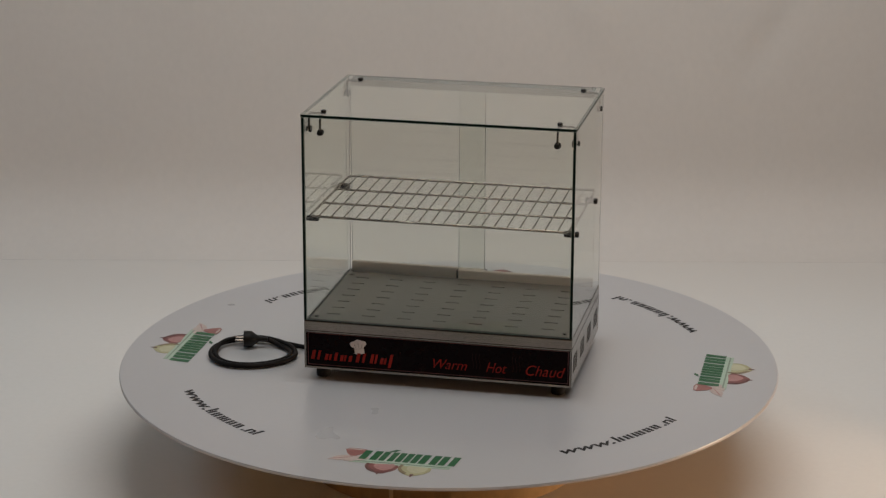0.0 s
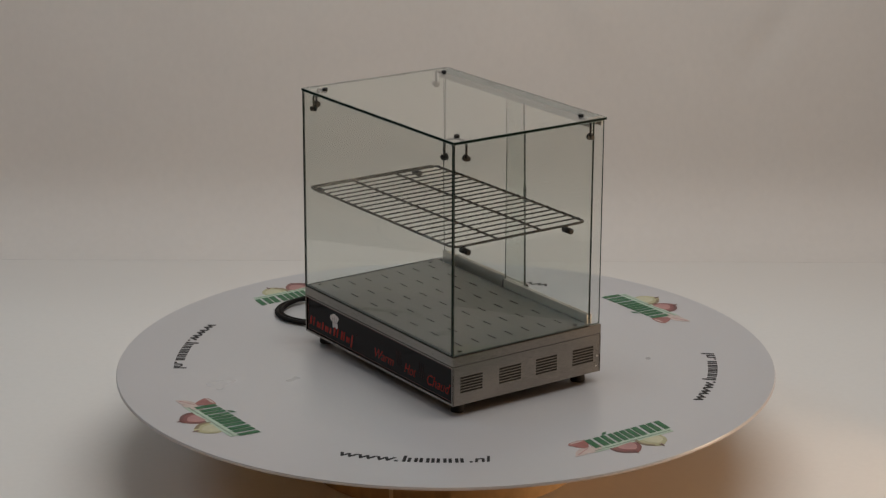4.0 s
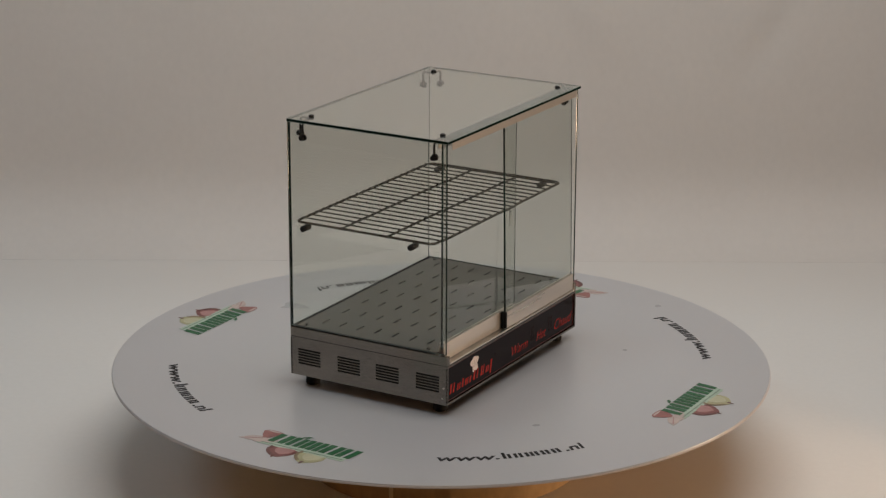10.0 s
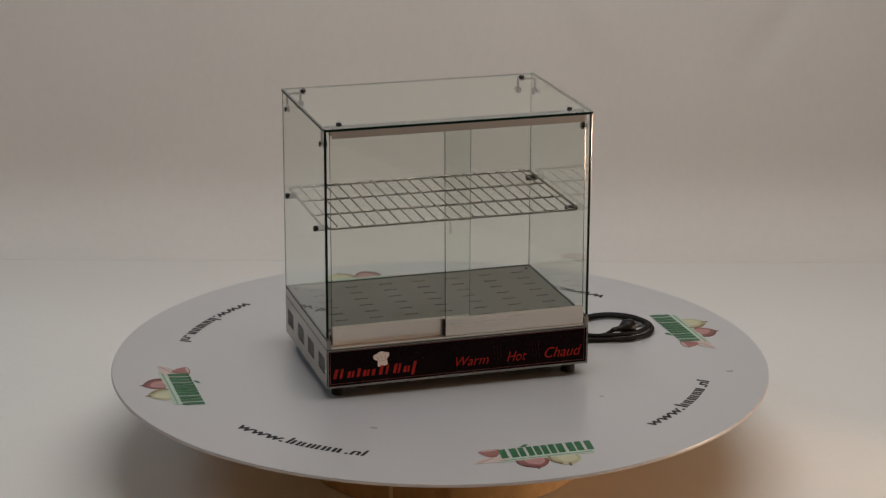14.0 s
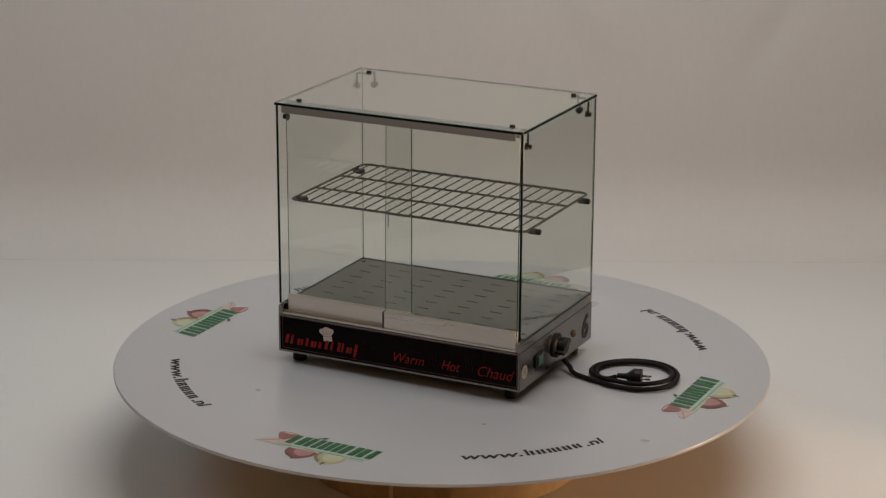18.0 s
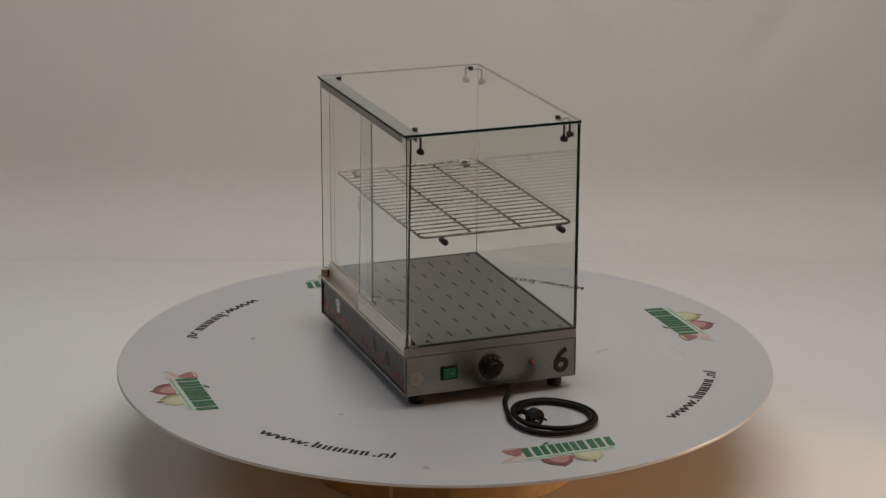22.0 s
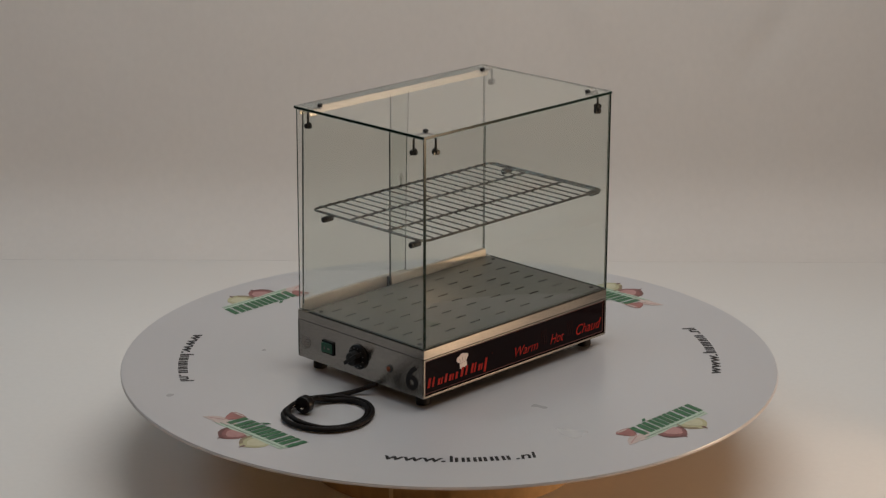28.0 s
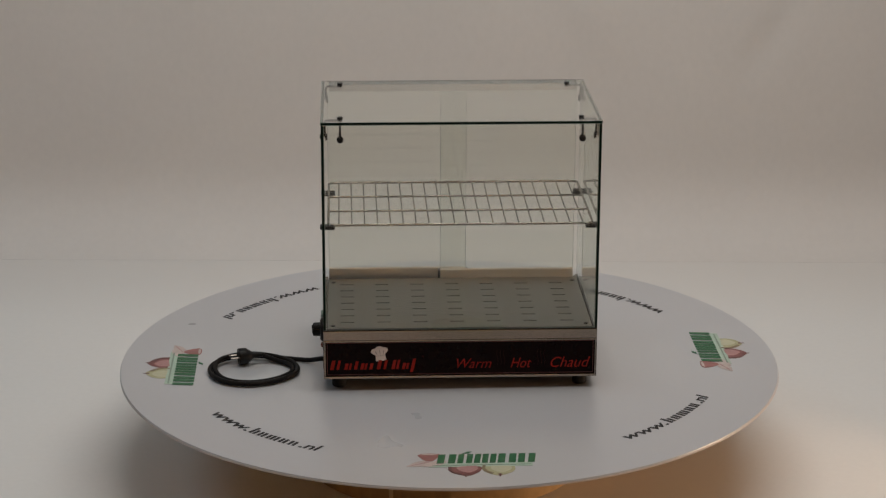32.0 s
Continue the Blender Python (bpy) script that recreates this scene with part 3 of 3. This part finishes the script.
def controls(side):
    """Switch, dial, pilot light, numeral and label on the left steel side; out is -x."""
    out = -HW
    sw = part("switch_bezel", boxed(out - 0.0030, out, 0.0665, 0.0985, 0.0460, 0.0718, 0.0010), M_BLACK, side, "black switch bezel")
    bm = bmesh.new()
    quad = [(0.0700, 0.0500), (0.0950, 0.0500), (0.0950, 0.0678), (0.0700, 0.0678)]
    lo = [bm.verts.new((out - 0.003, y, z)) for y, z in quad]
    hi = [bm.verts.new((out - (0.0070 if y > 0.08 else 0.0042), y, z)) for y, z in quad]
    bm.faces.new(hi)
    for q in range(4):
        bm.faces.new((lo[q], lo[(q + 1) % 4], hi[(q + 1) % 4], hi[q]))
    part("rocker", bm, M_SWITCH, side, "translucent green rocker switch")
    bm = boxed(out - 0.0074, out - 0.0058, 0.0865, 0.0875, 0.0555, 0.0615)
    add_box(bm, out - 0.0062, out - 0.0048, 0.0750, 0.0800, 0.0575, 0.0590)
    part("switch_mark", bm, M_TICK, side, "pale switch markings")
    turn = pose(out, 0.0015, 0.0612, 0, -90, 0)
    part("dial_skirt", lathe([(0, 0), (0.0235, 0), (0.0235, 0.0035), (0.0205, 0.0065), (0.0145, 0.0075), (0, 0.0075)], turn, 40), M_BLACK, side, "black dial skirt", smooth=True)
    bm = lathe([(0, 0.0075), (0.0135, 0.0075), (0.0128, 0.0200), (0.0115, 0.0215), (0, 0.0215)], turn, 32)
    add_box(bm, -0.0035, 0.0035, -0.0190, 0.0190, 0.0078, 0.0235, 0.0012, turn @ pose(0, 0, 0, 0, 0, 35))
    part("dial_knob", bm, M_BLACK, side, "black dial knob with a raised grip")
    for k in range(11):
        a = 30 * k + 15
        part("dial_tick", boxed(-0.0006, 0.0006, 0.0172, 0.0196, 0.0070, 0.0080, 0, turn @ pose(0, 0, 0, 0, 0, a)), M_TICK, side)
    at = pose(out, -0.0793, 0.0590, 0, -90, 0)
    part("pilot_ring", lathe([(0, 0), (0.0072, 0), (0.0072, 0.0015), (0.0055, 0.0028), (0, 0.0028)], at, 24), M_DARK_GREY, side, "grey ring")
    part("pilot_lens", lathe([(0.0050, 0.0026), (0.0046, 0.0042), (0.0025, 0.0056), (0, 0.0060)], at, 20), M_LED, side, "amber-red pilot lens", smooth=True)
    bm = lettering("6", 0.064, 0.030, 0.10, 0.0003, weight=0.0016)
    bmesh.ops.transform(bm, matrix=pose(out - 0.0005, -0.1215, 0.0345, 90, 0, -90), verts=bm.verts)
    part("numeral", bm, M_INK, side, "black numeral 6")
    part("round_label", lathe([(0, 0), (0.0125, 0), (0.0125, 0.0004), (0, 0.0004)], pose(out, 0.1440, 0.0545, 0, -90, 0), 32), M_LABEL, side, "pale round label")
    for k, w in enumerate((0.008, 0.013, 0.011)):
        part("label_bar", boxed(out - 0.0007, out - 0.0003, 0.1440 - w / 2, 0.1440 + w / 2, 0.0590 - 0.0050 * k, 0.0605 - 0.0050 * k), M_STEEL, side)


def brackets(cab):
    """Wire brackets that hold the top glass: a bolt above, arms down to round pads on the panes."""
    for sx in (-1, 1):
        for y, both in ((-0.1362, True), (0.1350, False)):
            x = sx * 0.2158
            zc = Z_TOP - GLASS - 0.0025
            bracket = part("corner_bracket", lathe([(0, -0.0046), (0.0045, -0.0046), (0.0045, -0.0001), (0, -0.0001)], pose(x, y, Z_TOP - GLASS), 20), M_BLACK, cab, "dark metal corner bracket")
            part("bolt", lathe(bolt_head(0.0052, 0.0030), pose(x, y, Z_TOP), 20), M_BLACK, bracket, "black bolt cap")
            arms = [((x, y, zc), (sx * (HW - GLASS - 0.004), y, zc), (sx * (HW - GLASS - 0.0022), y, zc - 0.003), (sx * (HW - GLASS - 0.0022), y, 0.4720))]
            pads = [pose(sx * (HW - GLASS - 0.0045), y, 0.4720, 0, 90, 0)]
            outer = [pose(sx * HW, y, 0.4720, 0, 90 * sx, 0)]
            if both:
                fy = -HD + GLASS
                arms.append(((x, y, zc), (x, fy + 0.004, zc), (x, fy + 0.0022, zc - 0.003), (x, fy + 0.0022, 0.4720)))
                pads.append(pose(x, fy + 0.0045, 0.4720, 90, 0, 0))
                outer.append(pose(x, -HD, 0.4720, 90, 0, 0))
            for arm in arms:
                part("arm", tube(arm, 0.0021, 8), M_BLACK, bracket, "thin dark metal arm")
            for at in pads:
                part("pad", lathe([(0, -0.0020), (0.0062, -0.0020), (0.0062, 0.0020), (0, 0.0020)], at, 20), M_BLACK, bracket, "round dark pad")
            for at in outer:
                part("screw_head", lathe(bolt_head(0.0048, 0.0020), at, 20), M_BLACK, bracket, "dark screw head")


def rails_and_doors(cab):
    """Top and bottom channels at the back and two sliding glass doors."""
    yo = HD
    bm = boxed(-0.236, 0.236, yo - 0.0015, yo - 0.0003, 0.4868, Z_TOP - GLASS - 0.0006)
    add_box(bm, -0.236, 0.236, yo - 0.0280, yo - 0.0268, 0.4868, Z_TOP - GLASS - 0.0006)
    add_box(bm, -0.236, 0.236, yo - 0.0268, yo - 0.0015, Z_TOP - GLASS - 0.0018, Z_TOP - GLASS - 0.0006)
    add_box(bm, -0.236, 0.236, yo - 0.0150, yo - 0.0140, 0.4905, Z_TOP - GLASS - 0.0018)
    rail = part("top_rail", bm, M_CHANNEL, cab, "satin aluminium door channel")
    # Added strip: the channel top's dark look through the glass, put into its colour.
    part("dark_strip", boxed(-0.236, 0.236, yo - 0.0280, yo - 0.0003, Z_TOP - GLASS - 0.00055, Z_TOP - GLASS - 0.0002), M_DARK_GREY, rail, "dark strip added to make the channel's top look shaded")
    bm = boxed(-0.2415, 0.2415, yo - 0.0250, yo + 0.0002, Z_SEAM + 0.0018, Z_SEAM + 0.0030)
    add_box(bm, -0.2415, 0.2415, yo - 0.0012, yo + 0.0002, Z_SEAM + 0.0030, Z_SEAM + 0.0046)
    add_box(bm, -0.2415, 0.2415, yo - 0.0155, yo - 0.0145, Z_SEAM + 0.0030, Z_SEAM + 0.0046)
    part("bottom_rail", bm, M_FOOT, cab, "pale aluminium door track")
    for xa, xb, yc, grip, high in ((0.026, -0.2405, yo - 0.0075, -1, 0.1335), (0.236, -0.024, yo - 0.0188, 1, 0.1330)):
        x0, x1 = min(xa, xb), max(xa, xb)
        door = pane("sliding_door", (x0, x1, yc - 0.002, yc + 0.002, 0.124, 0.4955), cab, "clear sliding glass door in a metal foot rail", 1, lean=0.018 if grip < 0 else 0.0)
        bm = boxed(x0, x1, yc + 0.0024, yc + 0.0055, Z_SEAM + 0.0048, high, 0.0005)
        add_box(bm, x0, x1, yc - 0.0055, yc - 0.0024, Z_SEAM + 0.0048, high, 0.0005)
        part("foot_rail", bm, M_FOOT, door, "satin aluminium foot rail")
        xe = x1 if grip < 0 else x0
        part("end_cap", boxed(xe + (0.0002 if grip < 0 else -0.0040), xe + (0.0040 if grip < 0 else -0.0002), yc - 0.005, yc + 0.005, Z_SEAM + 0.0048, high - 0.001, 0.0005), M_BLACK, door, "black plastic end cap")
        if grip < 0:
            part("finger_pull", boxed(x1 - 0.0100, x1 - 0.0070, yc + 0.0022, yc + 0.0052, 0.296, 0.326, 0.0006), M_CLEAR, door, "narrow clear plastic finger pull")
    for sx in (-1, 1):
        part("rail_stop", boxed(sx * 0.2392 - 0.0018, sx * 0.2392 + 0.0018, yo - 0.0250, yo - 0.0135, Z_SEAM + 0.0048, 0.1150, 0.0010), M_BLACK, cab, "black plastic rail stop")


def shelf_pegs(cab):
    for sx in (-1, 1):
        for y in (-0.1352, 0.0905):
            at = pose(sx * (HW - GLASS), y, 0.3040, 0, -90 * sx, 0)
            peg = part("shelf_peg", lathe([(0, 0.0002), (0.0057, 0.0002), (0.0057, 0.0165), (0.0046, 0.0180), (0, 0.0180)], at, 20), M_RUBBER, cab, "black rubber shelf peg", smooth=True)
            part("peg_screw", lathe(bolt_head(0.0055, 0.0035), pose(sx * HW, y, 0.3040, 0, 90 * sx, 0), 20), M_BLACK, peg, "dark screw head outside the glass")


def cord(cab):
    """A black mains cord that lies in two loops on the platform, with its plug."""
    cx, cy, z = -0.3610 - CAB_X, -0.0675 - CAB_Y, 0.0047
    pts = [(-HW + 0.004, -0.0425, 0.0190), (-HW - 0.014, -0.0300, 0.0125), (-HW - 0.036, -0.0120, 0.0046)]
    n, a0, sweep_deg = 78, 78.0, 690.0
    for k in range(n + 1):
        u = k / n
        a = radians(a0 + sweep_deg * u)
        r = 0.0870 - 0.0180 * u + 0.0025 * math.sin(3 * a + 1.0)
        lift = 0.0072 * max(0.0, min(1.0, (u - 0.42) * 9)) if u < 0.62 else 0.0072 * max(0.0, 1 - (u - 0.62) * 9)
        pts.append((cx + r * math.cos(a), cy + 0.90 * r * math.sin(a), z + lift))
    px, py = -0.3580 - CAB_X, -0.0185 - CAB_Y
    pts += [(px + 0.026, py + 0.004, 0.0085), (px + 0.012, py + 0.003, 0.0145)]
    lead = part("power_cord", tube(smooth_line(pts, 3), 0.0046, 10), M_CORD, cab, "black mains cord coiled in two loops", smooth=True)
    q = Vector((-0.97, -0.24, 0)).to_track_quat("Z", "Y").to_matrix().to_4x4()
    m = Matrix.Translation((px, py, 0.0165)) @ q @ Matrix.Diagonal((0.87, 0.87, 0.9, 1))
    part("plug", lathe([(0, -0.012), (0.0055, -0.012), (0.0065, 0.006), (0.0120, 0.014), (0.0180, 0.022), (0.0185, 0.037), (0.0175, 0.0385), (0, 0.0385)], m, 28), M_BLACK, lead, "black round mains plug", smooth=True)
    for s in (-1, 1):
        part("plug_pin", lathe([(0, 0.0387), (0.0024, 0.0387), (0.0024, 0.056), (0.0014, 0.0575), (0, 0.0575)], m @ pose(s * 0.0095, 0, 0), 12), M_WIRE, lead, "bright metal plug pin")


def smooth_line(pts, cuts):
    """A Catmull-Rom line through the points."""
    pts = [Vector(p) for p in pts]
    done = []
    for i in range(len(pts) - 1):
        p0, p1, p2, p3 = pts[max(i - 1, 0)], pts[i], pts[i + 1], pts[min(i + 2, len(pts) - 1)]
        for c in range(cuts):
            t = c / cuts
            done.append(0.5 * (2 * p1 + (p2 - p0) * t + (2 * p0 - 5 * p1 + 4 * p2 - p3) * t * t + (3 * p1 - p0 - 3 * p2 + p3) * t ** 3))
    return done + [pts[-1]]


# ---- the wire shelf inside the case ----
def build_shelf():
    shelf = thing("wire_shelf", "chromed wire grid shelf resting on four black pegs", "shelf")
    z, y0, y1, x = 0.3134, -0.1562, 0.1315, 0.2385
    rr, corner = 0.0024, 0.012
    ring = []
    for cx, cy, a in ((x - corner, y1 - corner, 0), (-x + corner, y1 - corner, 90), (-x + corner, y0 + corner, 180), (x - corner, y0 + corner, 270)):
        ring += [(cx + corner * math.cos(radians(a + 15 * k)), cy + corner * math.sin(radians(a + 15 * k)), z) for k in range(7)]
    part("frame", tube(ring, rr, 12, True), M_WIRE, shelf, smooth=True)
    for y in (-0.0615, 0.0350):
        part("long_bar", tube([(-x, y, z - 0.0010), (x, y, z - 0.0010)], 0.0021, 12), M_WIRE, shelf, smooth=True)
    n, margin = 20, 0.0190
    for k in range(n):
        xx = -x + margin + 2 * (x - margin) * k / (n - 1)
        part("cross_bar", tube([(xx, y0, z + 0.0030), (xx, y1, z + 0.0030)], 0.0014, 10), M_WIRE, shelf, smooth=True)
    return shelf


turntable = build_turntable()
cabinet = build_cabinet()
wire_shelf = build_shelf()


# ---- what turns ----
def motions():
    turns = [(float(t), TURN_START + TURN_RATE * t) for t in range(33)]
    walk(turntable, [(t, pose(0, 0, 0, 0, 0, a)) for t, a in turns])
    walk(cabinet, [(t, pose(0, 0, 0, 0, 0, a) @ pose(CAB_X, CAB_Y, 0)) for t, a in turns])
    walk(wire_shelf, [(t, pose(0, 0, 0, 0, 0, a) @ pose(CAB_X, CAB_Y, 0)) for t, a in turns])


motions()
